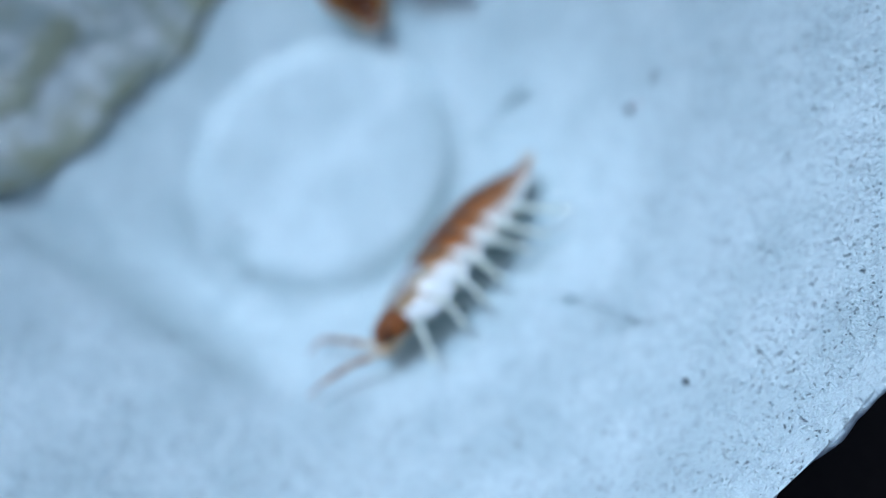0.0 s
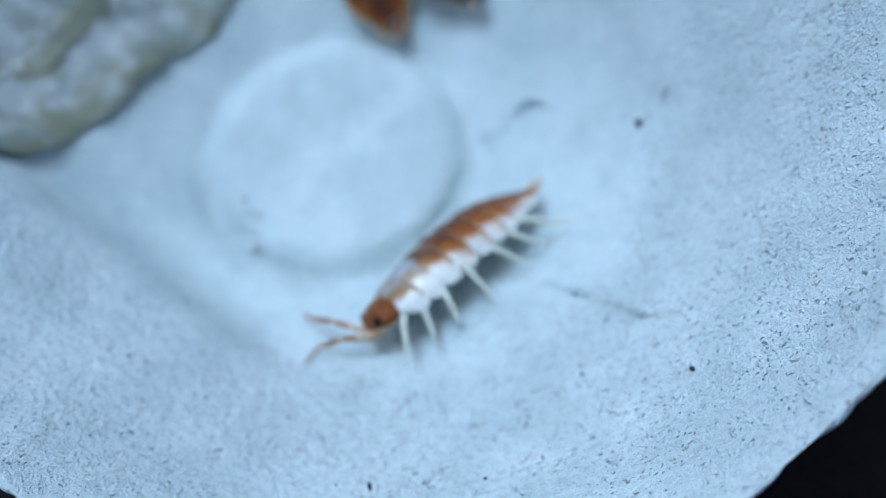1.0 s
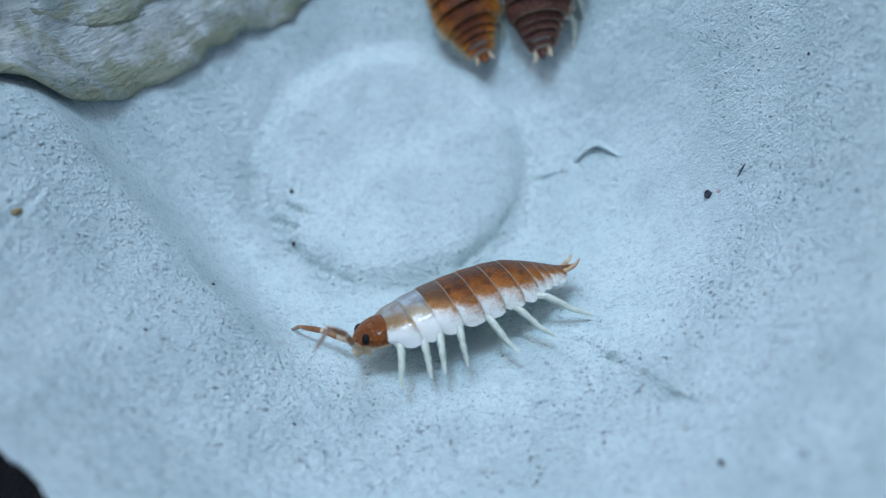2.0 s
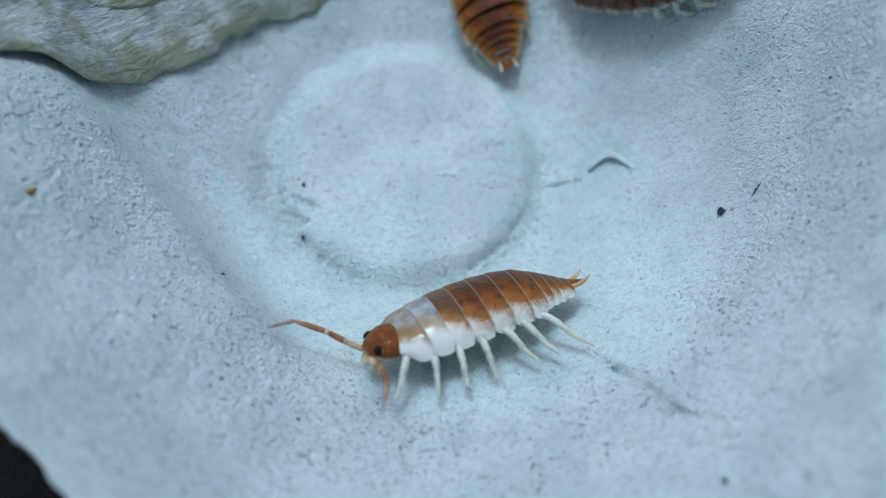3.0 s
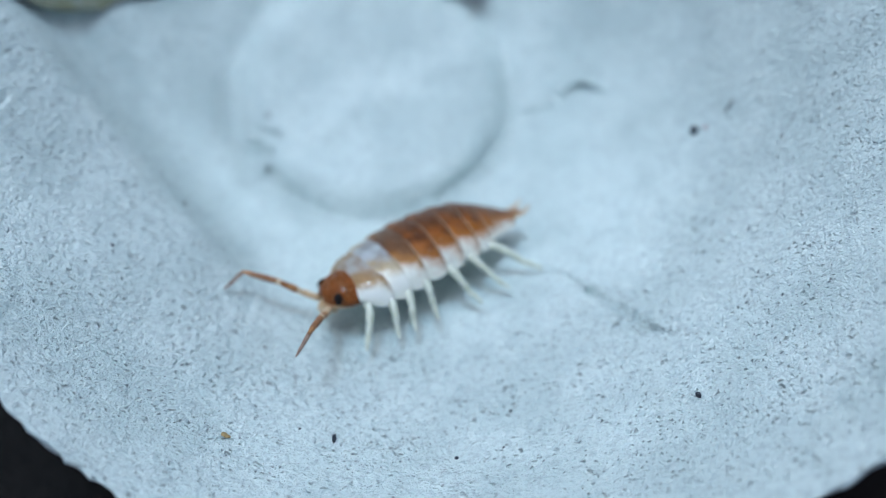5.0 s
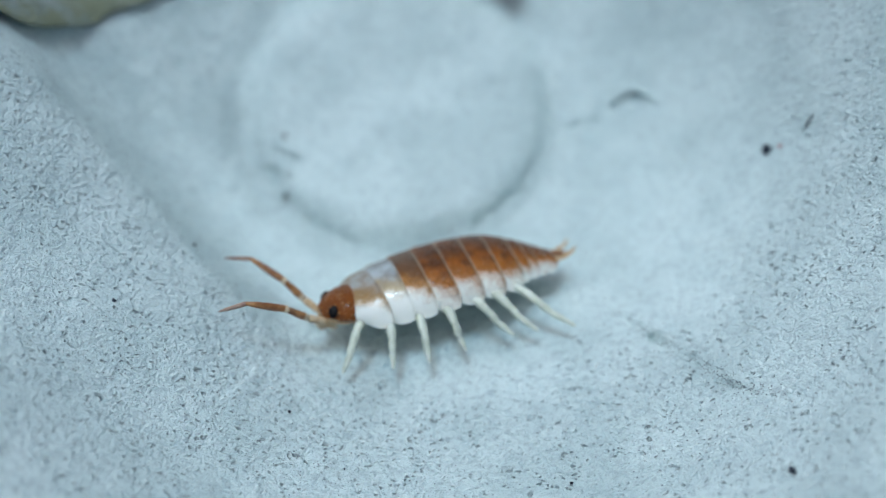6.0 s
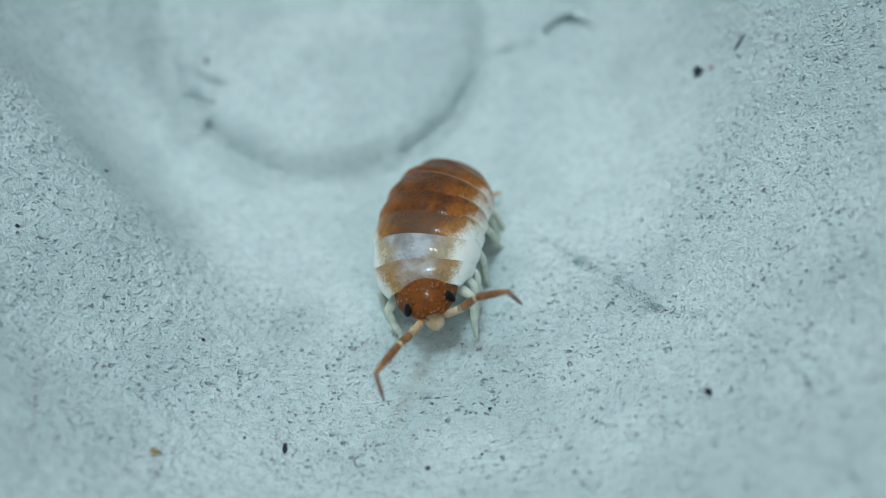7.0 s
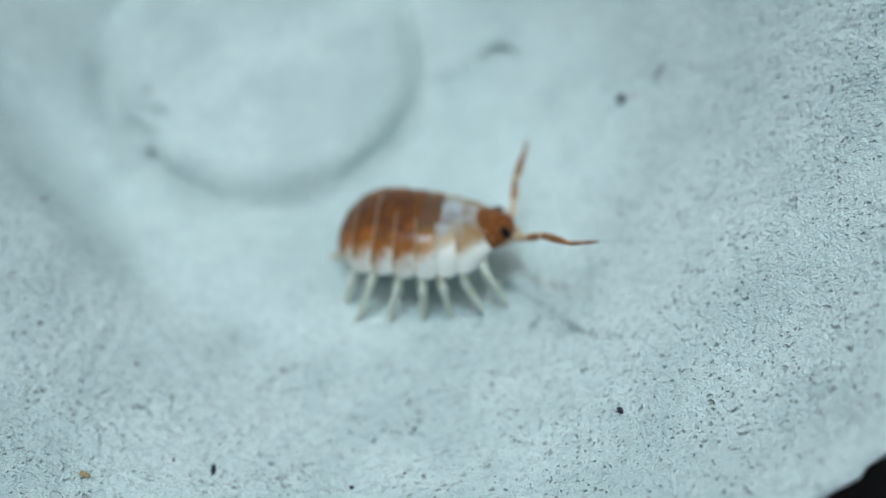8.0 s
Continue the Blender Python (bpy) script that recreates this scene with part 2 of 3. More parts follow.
DARK = plain_material("dark_debris", (0.012, 0.016, 0.024), (0.05, 0.06, 0.08), 6.0, 0.8, 0.05)
FLECK = plain_material("grey_ink_fleck", (0.04, 0.05, 0.055), (0.16, 0.19, 0.20), 0.9, 0.85, 0.02)
PINK = plain_material("pink_debris", (0.56, 0.44, 0.43), (0.48, 0.36, 0.36), 6.0, 0.8, 0.05)
TAN = plain_material("tan_debris", (0.34, 0.26, 0.12), (0.26, 0.19, 0.08), 6.0, 0.8, 0.05)


# ---- the cup's form ----
CX, CY, RIM = 2.72, -2.06, 19.95


def form(x, y):
    """Height of the cup's inside at x, y: floor with its raised round boss, then the flaring wall."""
    dx, dy = x - CX, y - CY
    r, c = math.hypot(dx, dy), 0.0
    if r > 1e-6:
        c, s = dx / r, dy / r
    else:
        c, s = 1.0, 0.0
    right = max(0.0, c) ** 3
    soft = 2.0 - 1.1 * right
    start = 8.66 - 0.9 * right
    k = 1.049 * (1 + 0.224 * c + 0.158 * (c * c - s * s) + 0.125 * s * c)
    u = (r - start) / soft
    wall = k * soft * (math.log1p(math.exp(u)) if u < 30 else u)
    boss = 1 / (1 + math.exp((math.hypot(x, y) - 5.85) / 0.36))
    groove = math.exp(-(((math.hypot(x, y) - 6.5) / 0.75) ** 2)) * (0.45 + 0.75 / (1 + math.exp((y + 0.5) / 1.6)))
    # the flat facet of the wall that meets the floor in a straight edge
    off, along = -0.78 * (x + 8.0) - 0.62 * (y + 6.6), 0.62 * (x + 8.0) - 0.78 * (y + 6.6)
    ridge = 0.0
    if -6 < off < 14:
        ridge = 2.5 / (1 + math.exp(-(off + 0.35) / 0.34)) * math.exp(-0.20 * max(0.0, off)) / (1 + math.exp((along - 3.6) / 1.1)) / (1 + math.exp((-10.5 - along) / 0.9))
        ridge -= 0.7 * math.exp(-(((off + 1.9) / 1.2) ** 2)) / (1 + math.exp((along - 1.2) / 0.8)) / (1 + math.exp((-9.0 - along) / 0.9))
    shelf = 1.9 * math.exp(-0.5 * (((x - 2.2) / 6.5) ** 2 + ((y + 11.0) / 3.0) ** 2))
    return wall + shelf + 0.137 * dx - 0.027 * dy + 0.85 * boss - 0.34 * groove + ridge


def normal(x, y, d=0.9):
    return Vector((form(x - d, y) - form(x + d, y), form(x, y - d) - form(x, y + d), 2 * d)).normalized()


def footing(x, y, heading, lift=0.0, lean=0.0, roll=0.0):
    """Pose (millimetres) on the cup at x, y with +x towards heading (degrees) and +z along the surface's normal."""
    f = Vector((math.cos(radians(heading)), math.sin(radians(heading)), 0))
    z = (normal(x, y) + Vector((0, lean, 0)) + roll * Vector((f.y, -f.x, 0))).normalized()
    f = (f - z * f.dot(z)).normalized()
    s = z.cross(f)
    m = Matrix((f, s, z)).transposed().to_4x4()
    m.translation = Vector((x, y, form(x, y))) + z * lift
    return m


def metres(m):
    out = m.copy()
    out.translation = m.translation * MM
    return out


def finish(name, bm, material, parent=None, label="", smooth=True):
    """Link a bmesh drawn in millimetres as one mesh object."""
    for v in bm.verts:
        v.co *= MM
    mesh = bpy.data.meshes.new(name)
    bm.to_mesh(mesh)
    bm.free()
    mesh.materials.append(material)
    for p in mesh.polygons:
        p.use_smooth = smooth
    ob = new(name, mesh)
    ob.parent = parent
    if label:
        tagged(ob, label)
    return ob


def grid_mesh(name, rows, material, closed=False, parent=None, label="", attributes=None):
    """Link a mesh from rows of points (millimetres), each row as long as the others; closed joins row ends."""
    n, m = len(rows), len(rows[0])
    points = np.array(rows, dtype=float).reshape(-1, 3) * MM
    i, j = np.meshgrid(np.arange(n - 1), np.arange(m if closed else m - 1), indexing="ij")
    a, b = i * m + j, i * m + (j + 1) % m
    faces = np.stack([a, b, b + m, a + m], -1).reshape(-1, 4)
    mesh = bpy.data.meshes.new(name)
    mesh.from_pydata(points.tolist(), [], faces.tolist())
    for key, values in (attributes or {}).items():
        mesh.attributes.new(key, "FLOAT", "POINT").data.foreach_set("value", np.array(values, dtype=float).ravel())
    mesh.materials.append(material)
    mesh.polygons.foreach_set("use_smooth", [True] * len(mesh.polygons))
    mesh.update()
    ob = new(name, mesh)
    ob.parent = parent
    if label:
        tagged(ob, label)
    return ob


def tube(bm, points, radii, sides=8):
    """A tapering limb along points, closed at both ends."""
    points = [Vector(p) for p in points]
    rings = []
    for n, p in enumerate(points):
        d = (points[min(n + 1, len(points) - 1)] - points[max(n - 1, 0)]).normalized()
        u = d.cross(Vector((0, 0, 1)) if abs(d.z) < 0.9 else Vector((1, 0, 0))).normalized()
        w = d.cross(u)
        rings.append([bm.verts.new(p + (u * math.cos(t) + w * math.sin(t)) * radii[n]) for t in (2 * math.pi * k / sides for k in range(sides))])
    for one, two in zip(rings, rings[1:]):
        for k in range(sides):
            bm.faces.new((one[k], one[(k + 1) % sides], two[(k + 1) % sides], two[k]))
    bm.faces.new(rings[0][::-1])
    bm.faces.new(rings[-1])


def limb(points, radii, steps=4):
    """Round the joints of a limb: points between the given ones, thicker at mid-article and pinched at joints."""
    out, size = [], []
    for n in range(len(points) - 1):
        a, b = Vector(points[n]), Vector(points[n + 1])
        for k in range(steps):
            t = k / steps
            out.append(a.lerp(b, t))
            size.append((radii[n] + (radii[n + 1] - radii[n]) * t) * (0.82 + 0.24 * math.sin(math.pi * min(1, t + 0.08))))
    out.append(Vector(points[-1]))
    size.append(radii[-1] * 0.6)
    return out, size


# ---- setting ----
def build_ground():
    rows = []
    for k in range(41):
        r = 0.2 + 16 * (1.06 ** k - 1)
        rows.append([(r * math.cos(t), r * math.sin(t), -2.4 + 0.5 * noise.noise((r * math.cos(t) * 0.4, r * math.sin(t) * 0.4, 0)) * (r < 300)) for t in (2 * math.pi * j / 96 for j in range(96))])
    tagged(grid_mesh("ground", rows, SOIL, True), "black damp soil under and around the cup", "ground", kind="structure")


def relief(x, y, r):
    """Matted fibre relief of the pulp, in millimetres."""
    fine = noise.noise((x * 1.9, y * 1.9, 0.3)) * 0.05 + noise.noise((x * 4.3, y * 4.3, 5.1)) * 0.025
    broad = noise.noise((x * 0.42, y * 0.42, 9.7)) * 0.14
    ring = math.exp(-(((math.hypot(x, y) - 6.3) / 0.8) ** 2)) * (y < 3)
    rough = ring * 0.07 * noise.noise((x * 2.3, y * 3.4, 2.2))
    # the crease that runs up the near wall, and the fold line beside the boss
    crease = 0.0
    for (ax, ay), (bx, by), depth, width in CREASES:
        lx, ly = bx - ax, by - ay
        t = min(1.0, max(0.0, ((x - ax) * lx + (y - ay) * ly) / (lx * lx + ly * ly)))
        d = math.hypot(x - ax - t * lx, y - ay - t * ly)
        if d < 4 * width:
            crease -= depth * math.exp(-((d / width) ** 2)) * (0.55 + 0.6 * noise.noise((x * 1.7, y * 1.7, 3.3)))
    pits = noise.noise((x * 2.9 + 0.6 * y, y * 3.6, 6.6))
    pits = -(0.13 + 0.08 * (x > 9)) * max(0.0, pits - 0.12) * min(1.0, max(0.25, (r - 7.5) / 4)) * (0.6 + noise.noise((x * 0.3, y * 0.3, 1.1)))
    grain = max(0.0, min(1.0, (r - 8.2) / 2.5)) * (0.75 + noise.noise((x * 0.33, y * 0.33, 7.7))) * noise.noise((x * 4.6, y * 6.2, 12.5)) * 0.05
    return fine + broad + rough + crease + pits + grain


CREASES = [((-14.8, -5.3), (-14.1, -4.2), 0.25, 0.15), ((-13.9, -3.9), (-13.6, -3.2), 0.35, 0.12), ((6.5, -10.3), (7.5, -11.5), 0.28, 0.16), ((7.5, -11.5), (8.55, -12.9), 0.50, 0.15), ((8.55, -12.9), (9.0, -13.7), 0.5, 0.14), ((9.0, -13.7), (10.1, -14.3), 0.20, 0.10),
           ((6.6, -1.4), (8.1, -1.36), 0.30, 0.10), ((-4.9, -3.5), (-4.0, -4.6), 0.36, 0.16), ((-5.3, -1.6), (-4.2, -2.2), 0.30, 0.15),
           ((-5.6, -2.3), (-4.6, -2.9), 0.28, 0.13), ((-3.6, -4.9), (-2.4, -5.6), 0.28, 0.16), ((-8.2, 5.4), (-7.3, 4.35), 0.30, 0.12), ((2.6, -5.4), (4.4, -4.2), 0.34, 0.18), ((4.6, -3.9), (5.6, -2.4), 0.28, 0.14)]


def build_cup():
    cup = tagged(new("egg_carton_cup"), "round cup of flecked grey-white moulded paper pulp on dark soil", "egg carton")
    rows, spokes = [], 1150
    turn = [(math.cos(2 * math.pi * j / spokes), math.sin(2 * math.pi * j / spokes)) for j in range(spokes)]
    for k in range(361):
        r = 0.02 + RIM * (k / 360) ** 0.92
        row = []
        for c, s in turn:
            x, y = CX + r * c, CY + r * s
            row.append((x, y, form(x, y) + relief(x, y, r)))
        rows.append(row)
    coarse = []  # the floor is pressed smooth, the walls keep the mould's pits
    for row in rows:
        for x, y, z in row:
            r, h = math.hypot(x - CX, y - CY), math.hypot(x, y)
            off = -0.78 * (x + 8.0) - 0.62 * (y + 6.6)
            wall = min(1.0, max(0.0, (r - 9.6 + 1.5 * noise.noise((x * 0.3, y * 0.3, 5.5))) / 2.2)) * 0.9
            if x < 2 and y > -7:  # smooth between the facet and the far side
                wall *= max(0.15, 1 / (1 + math.exp(-(off - 0.1) / 0.35)), min(1.0, (x + 3) / 5))
            ring = 0.85 * math.exp(-(((h - 6.2) / 0.8) ** 2)) / (1 + math.exp((y - 0.5) / 0.8))
            crest = 0.7 * math.exp(-(((off - 0.8) / 1.1) ** 2)) * (y < 2.5)
            coarse.append(wall + ring + crest)
    grid_mesh("inside", rows, PULP, True, cup, "matted pulp inside with a raised round boss", {"coarse": coarse})
    # the torn lip and the outer wall
    rows, spokes = [], 420
    for dr, dz in ((-0.02, -0.02), (0.06, 0.02), (0.12, -0.03), (0.17, -0.14), (0.18, -0.5), (0.0, -2.0), (-1.0, -5.0), (-3.5, -9.0), (-6.0, -13.0)):
        row = []
        for j in range(spokes):
            t = 2 * math.pi * j / spokes
            c, s = math.cos(t), math.sin(t)
            x0, y0 = CX + RIM * c, CY + RIM * s
            fray = 0.28 * noise.noise((x0 * 0.5, y0 * 0.5, 1.0)) + 0.22 * noise.noise((x0 * 1.6, y0 * 1.6, dz))
            r = RIM + dr + (fray if dr > 0.05 else 0)
            top = form(x0, y0)
            z = top + dz + (0.2 * fray if dr > 0.05 else 0)
            row.append((CX + r * c, CY + r * s, max(-2.3, z)))
        rows.append(row)
    grid_mesh("rim", rows, PULP, True, cup, "ragged torn rim and outer wall")
    # the small curled flap at the foot of the wall
    rows, arc = [], 26
    for k in range(9):
        u = k / 8
        row = []
        for j in range(arc + 1):
            v = j / arc
            x = 8.5 + 1.80 * v
            y = -0.98 + 0.42 * math.sin(math.pi * min(1.0, v * 1.05)) - 0.85 * max(0.0, v - 0.55) ** 1.3
            wide = math.sin(math.pi * v) ** 0.55
            y2 = y + 0.42 * wide * (1 - u)
            row.append((x, y2, form(x, y2) + 0.02 + 0.21 * wide * math.sin(u * 1.7)))
        rows.append(row)
    flap = grid_mesh("flap", rows, PULP, False, cup, "small curled flap of pulp")
    flap.modifiers.new("thick", "SOLIDIFY").thickness = 0.06 * MM
    return cup


def bark_layer(name, parent, reach, start, lift, seed, label=""):
    """One layer of the bark: a rounded lower lip, then a lumpy sheet that rises away over the wall."""
    rows, moss, n = [], [], 150
    for k in range(46):
        u = k / 45
        row = []
        for j in range(n + 1):
            v = j / n
            x, y = -19.0 + 18.5 * v, -5.0 + 15.3 * v + 1.2 * math.sin(3.2 * v)
            y = 1.0 + math.log1p(math.exp((y - 1.0) * 1.6)) / 1.6
            wave = 0.40 * noise.noise((v * 7, seed, 4.0)) + 0.25 * noise.noise((v * 21, seed, 8.0)) + start * (1 + 0.5 * noise.noise((v * 5, seed, 1.0)))
            ox, oy = -0.66, 0.75
            if u < 0.25:
                t = math.pi * (u / 0.25)
                out, up = 0.35 - 0.35 * math.sin(t), 0.18 - 0.18 * math.cos(t)
            else:
                w = (u - 0.25) / 0.75
                out, up = 0.35 + reach * w, 0.36 + 0.06 * reach * w - (0.28 * math.sin(math.pi * min(1.0, w * 3.2)) if not start else 0.0)
            x1, y1 = x + ox * (out + wave), y + oy * (out + wave)
            lump = 0.5 * noise.noise((x1 * 0.5, y1 * 0.5, 2.0)) + 0.22 * noise.noise((x1 * 0.9 + y1 * 0.6, y1 * 2.2, 7.0)) + 0.08 * noise.noise((x1 * 4, y1 * 4, 7.0))
            base = form(*edge_inside(x1, y1))
            gap = 0.55 * math.exp(-(((v - 0.30) / 0.09) ** 2)) + 0.25 * math.exp(-(((v - 0.62) / 0.06) ** 2))
            moss.append(math.exp(-max(0.0, out - 0.3) / 1.1))
            row.append((x1, y1, base + 0.07 + lift + gap + up + lump * (1 if u > 0.12 else 0.3)))
        rows.append(row)
    return grid_mesh(name, rows, BARK, False, parent, label, {"moss": moss})


def build_bark():
    """A weathered piece in two layers lying over the far side of the cup, its edge just above the pulp."""
    bark = tagged(new("bark_piece"), "grey-green weathered bark piece resting on the cup wall", "bark")
    bark_layer("lower_layer", bark, 12.0, 0.0, 0.0, 0.0, "rounded olive-stained lower layer of bark")
    bark_layer("upper_layer", bark, 11.5, 3.0, 0.08, 3.7, "pale flaking upper layer of bark")


def edge_inside(x, y):
    d = math.hypot(x - CX, y - CY)
    k = min(1.0, (RIM + 1.0) / d)
    return CX + (x - CX) * k, CY + (y - CY) * k


# ---- woodlice ----
# name, place along the body, length, half width, top, lower edge
PLATES = [
    ("pereonite", 3.05, 1.15, 1.50, 2.10, 1.10), ("pereonite", 2.22, 1.12, 1.66, 2.26, 1.06), ("pereonite", 1.36, 1.12, 1.75, 2.37, 1.04),
    ("pereonite", 0.48, 1.12, 1.79, 2.42, 1.04), ("pereonite", -0.40, 1.12, 1.79, 2.42, 1.04), ("pereonite", -1.26, 1.08, 1.75, 2.36, 1.04),
    ("pereonite", -2.08, 1.04, 1.66, 2.22, 1.03),
    ("pleonite", -2.72, 0.66, 1.20, 1.98, 1.06), ("pleonite", -3.10, 0.64, 1.04, 1.80, 1.04), ("pleonite", -3.48, 0.64, 0.88, 1.60, 1.0),
    ("pleonite", -3.86, 0.62, 0.70, 1.40, 0.96),
]
# the body's outline, tail to neck: place, half width, top
OUTLINE = [(-4.2, 0.50, 1.22)] + [(p[1], p[3], p[4]) for p in PLATES[::-1]] + [(3.65, 1.24, 1.92)]


def plate_mesh(at, length, low):
    """Rows for an arched plate cut from the body's smooth outline: hind lip barely raised, side lobes drawn back and down."""
    rows, band, lip = [], [], []
    stations, across = 11, 40
    spots, halves, tops = zip(*OUTLINE)
    for shell in (0, 1):
        for k in range(stations):
            u = k / (stations - 1)  # 0 front, 1 hind
            if shell:
                u = 1 - u
            row = []
            s = at + length * (0.5 - u)
            tuck = max(0.0, (0.30 - u) / 0.30) ** 1.4  # the front slips under the plate ahead
            w = np.interp(s, spots, halves) * (0.97 + 0.04 * u - 0.06 * tuck)
            top = np.interp(s, spots, tops) - 0.06 * (1 - u) - 0.18 * tuck
            for j in range(across + 1):
                v = 2 * j / across - 1
                t = v * math.pi / 2
                y = w * math.sin(t) * (1 + 0.04 * abs(v) ** 6)
                z = low + (top - low) * max(0.0, math.cos(t)) ** 0.72 - 0.12 * abs(v) ** 8
                x = length * (0.5 - u) - 0.26 * length * abs(v) ** 2.5 * (0.5 + 0.5 * u)
                if abs(v) > 0.86:  # lobes narrow to rounded tips
                    q = (abs(v) - 0.86) / 0.14
                    x = x - 0.30 * length * q * q * (1 - u) + 0.10 * length * q * q * u
                    z -= 0.11 * q * math.sin(math.pi * u)
                if shell:
                    y, z = y * 0.975, z - 0.035 * (1 - abs(v) ** 4)
                row.append((x, y, z))
                band.append(abs(v))
                lip.append(u)
            rows.append(row)
    return rows, {"band": band, "lip": lip}


def build_woodlouse(name, label, skins, group=""):
    """Root at the ground under mid body, +x ahead. Returns the root and its moving parts."""
    root = tagged(new(name), label, "woodlouse", group)
    shells, head_skin = skins
    parts, legs = [], []
    for n, (kind, at, length, half, top, low) in enumerate(PLATES):
        rows, attributes = plate_mesh(at, length, low)
        plate = grid_mesh(kind, rows, shells[n], False, root, "", attributes)
        belly = bmesh.new()
        tube(belly, [(length * 0.5, 0, 0), (0, 0, 0), (-length * 0.55, 0, 0)], [half * 0.62, half * 0.64, half * 0.62], 14)
        for v in belly.verts:
            v.co.z = low + 0.12 + v.co.z / half * (top - low) * 0.55
        finish("belly", belly, BELLY, plate)
        parts.append((plate, at))
        if kind == "pereonite":
            for side in (1, -1):
                lean = (0.7, 0.4, 0.15, -0.25, -1.05, -1.6, -2.1)[n] + side * (0.1, -0.12, 0.08, 0.14, -0.1, 0.12, -0.08)[n]
                reach = (0.86, 1.04, 1.2, 1.25, 1.2, 1.12, 1.0)[n]
                leg = bmesh.new()
                points = [(0, 0, 0), (lean * 0.15, side * reach * 0.42, -0.03), (lean * 0.34, side * reach * 0.84, -0.12), (lean * 0.58, side * reach * 1.06, -0.56), (lean * 0.74, side * reach * 1.14, -0.92), (lean * 1.00, side * reach * 1.30, -1.28), (lean * 1.10, side * reach * 1.38, -1.42)]
                tube(leg, *limb(points, [0.15, 0.16, 0.155, 0.14, 0.12, 0.085, 0.03], 5), sides=8)
                ob = finish("leg", leg, LEG, plate)
                legs.append((ob, (0.05, side * half * 0.52, low - 0.06), side, n))
    # head: a rounded cap with eyes at its lower corners
    rows, band, lip = [], [], []
    for k in range(17):
        u = k / 16  # 0 face, 1 neck
        row = []
        for j in range(33):
            v = 2 * j / 32 - 1
            t = v * math.pi
            bulge = max(0.02, math.sin(math.pi * (0.02 + 0.60 * u)) ** 0.5)
            y = 1.0 * bulge * math.sin(t) * (1 - 0.16 * max(0, -math.cos(t)))
            z = 1.34 + bulge * (0.70 * math.cos(t) if math.cos(t) > 0 else 0.52 * math.cos(t))
            row.append((0.66 - 1.30 * u - 0.06 * abs(math.sin(t)), y, z - 0.12 * (1 - u)))
            band.append(0.5 if math.cos(t) > (-0.1 if u < 0.35 else -0.35) else 1.2)
            lip.append(0.0)
        rows.append(row)
    head = grid_mesh("head", rows, head_skin, False, root, "", {"band": band, "lip": lip})
    parts.append((head, 4.02))
    for side in (1, -1):
        eye = bmesh.new()
        bmesh.ops.create_uvsphere(eye, u_segments=16, v_segments=10, radius=0.22)
        facing = Vector((0.42, side * 0.75, 0.5)).to_track_quat("Z", "Y").to_matrix()
        for v in eye.verts:
            v.co = facing @ Vector((v.co.x * 0.72, v.co.y, v.co.z * 0.36)) + Vector((0.27, side * 0.69, 1.49))
        finish("eye", eye, EYE, head, "shiny black compound eye")
    mouth = bmesh.new()
    tube(mouth, *limb([(0.20, 0, 1.00), (0.48, 0, 0.82), (0.58, 0, 0.56)], [0.48, 0.32, 0.10]), sides=12)
    finish("mouthparts", mouth, FEELER_BASE, head)
    feelers = []
    for side in (1, -1):
        base, shaft, tip = bmesh.new(), bmesh.new(), bmesh.new()
        tube(base, *limb([(-0.05, 0, 0), (0.35, 0, 0.0), (0.78, 0, 0.0)], [0.12, 0.14, 0.115]), sides=10)
        tube(shaft, *limb([(0.70, 0, 0), (1.56, 0.06, 0.13), (1.66, 0.06, 0.14), (3.00, 0, 0.0)], [0.13, 0.12, 0.13, 0.095], 4), sides=10)
        tube(tip, *limb([(0, 0, 0), (0.55, 0, 0), (1.05, 0, 0)], [0.085, 0.075, 0.03]), sides=8)
        shaft = finish("antenna_shaft", shaft, FEELER, head, "amber-brown jointed antenna")
        feelers.append((side, shaft, base, tip, head))
    out = []
    for side, shaft, base, tip, head in feelers:
        stub = finish("antenna_base", base, FEELER_BASE, head)
        lash = finish("antenna_tip", tip, FEELER_TIP, head)
        out.append((side, stub, shaft, lash))
    # tail plate and its two pointed uropods
    bm = bmesh.new()
    ring = []
    for x, half, z in ((0.42, 0.66, 1.37), (0.05, 0.54, 1.27), (-0.30, 0.30, 1.16), (-0.68, 0.05, 1.10)):
        ring.append([bm.verts.new((x, half * s, z - 0.22 * abs(s) ** 2 * (half / 0.62) + dz)) for s, dz in ((-1, 0), (-0.5, 0), (0, 0), (0.5, 0), (1, 0), (0.5, -0.14), (-0.5, -0.14))])
    for one, two in zip(ring, ring[1:]):
        for k in range(7):
            bm.faces.new((one[k], one[(k + 1) % 7], two[(k + 1) % 7], two[k]))
    bm.faces.new(ring[0])
    bm.faces.new(ring[-1][::-1])
    tail = finish("telson", bm, head_skin, root)
    parts.append((tail, -4.12))
    for side in (1, -1):
        bm = bmesh.new()
        tube(bm, *limb([(0.05, side * 0.32, 1.0), (-0.40, side * 0.34, 1.06), (-0.70, side * 0.39, 1.20), (-0.90, side * 0.44, 1.40)], [0.10, 0.10, 0.085, 0.02]), sides=8)
        finish("uropod", bm, FEELER_BASE, tail, "pointed pale-tipped tail limb")
    return root, parts, legs, out


TUCK = 3.2  # radius on which the tail rolls under


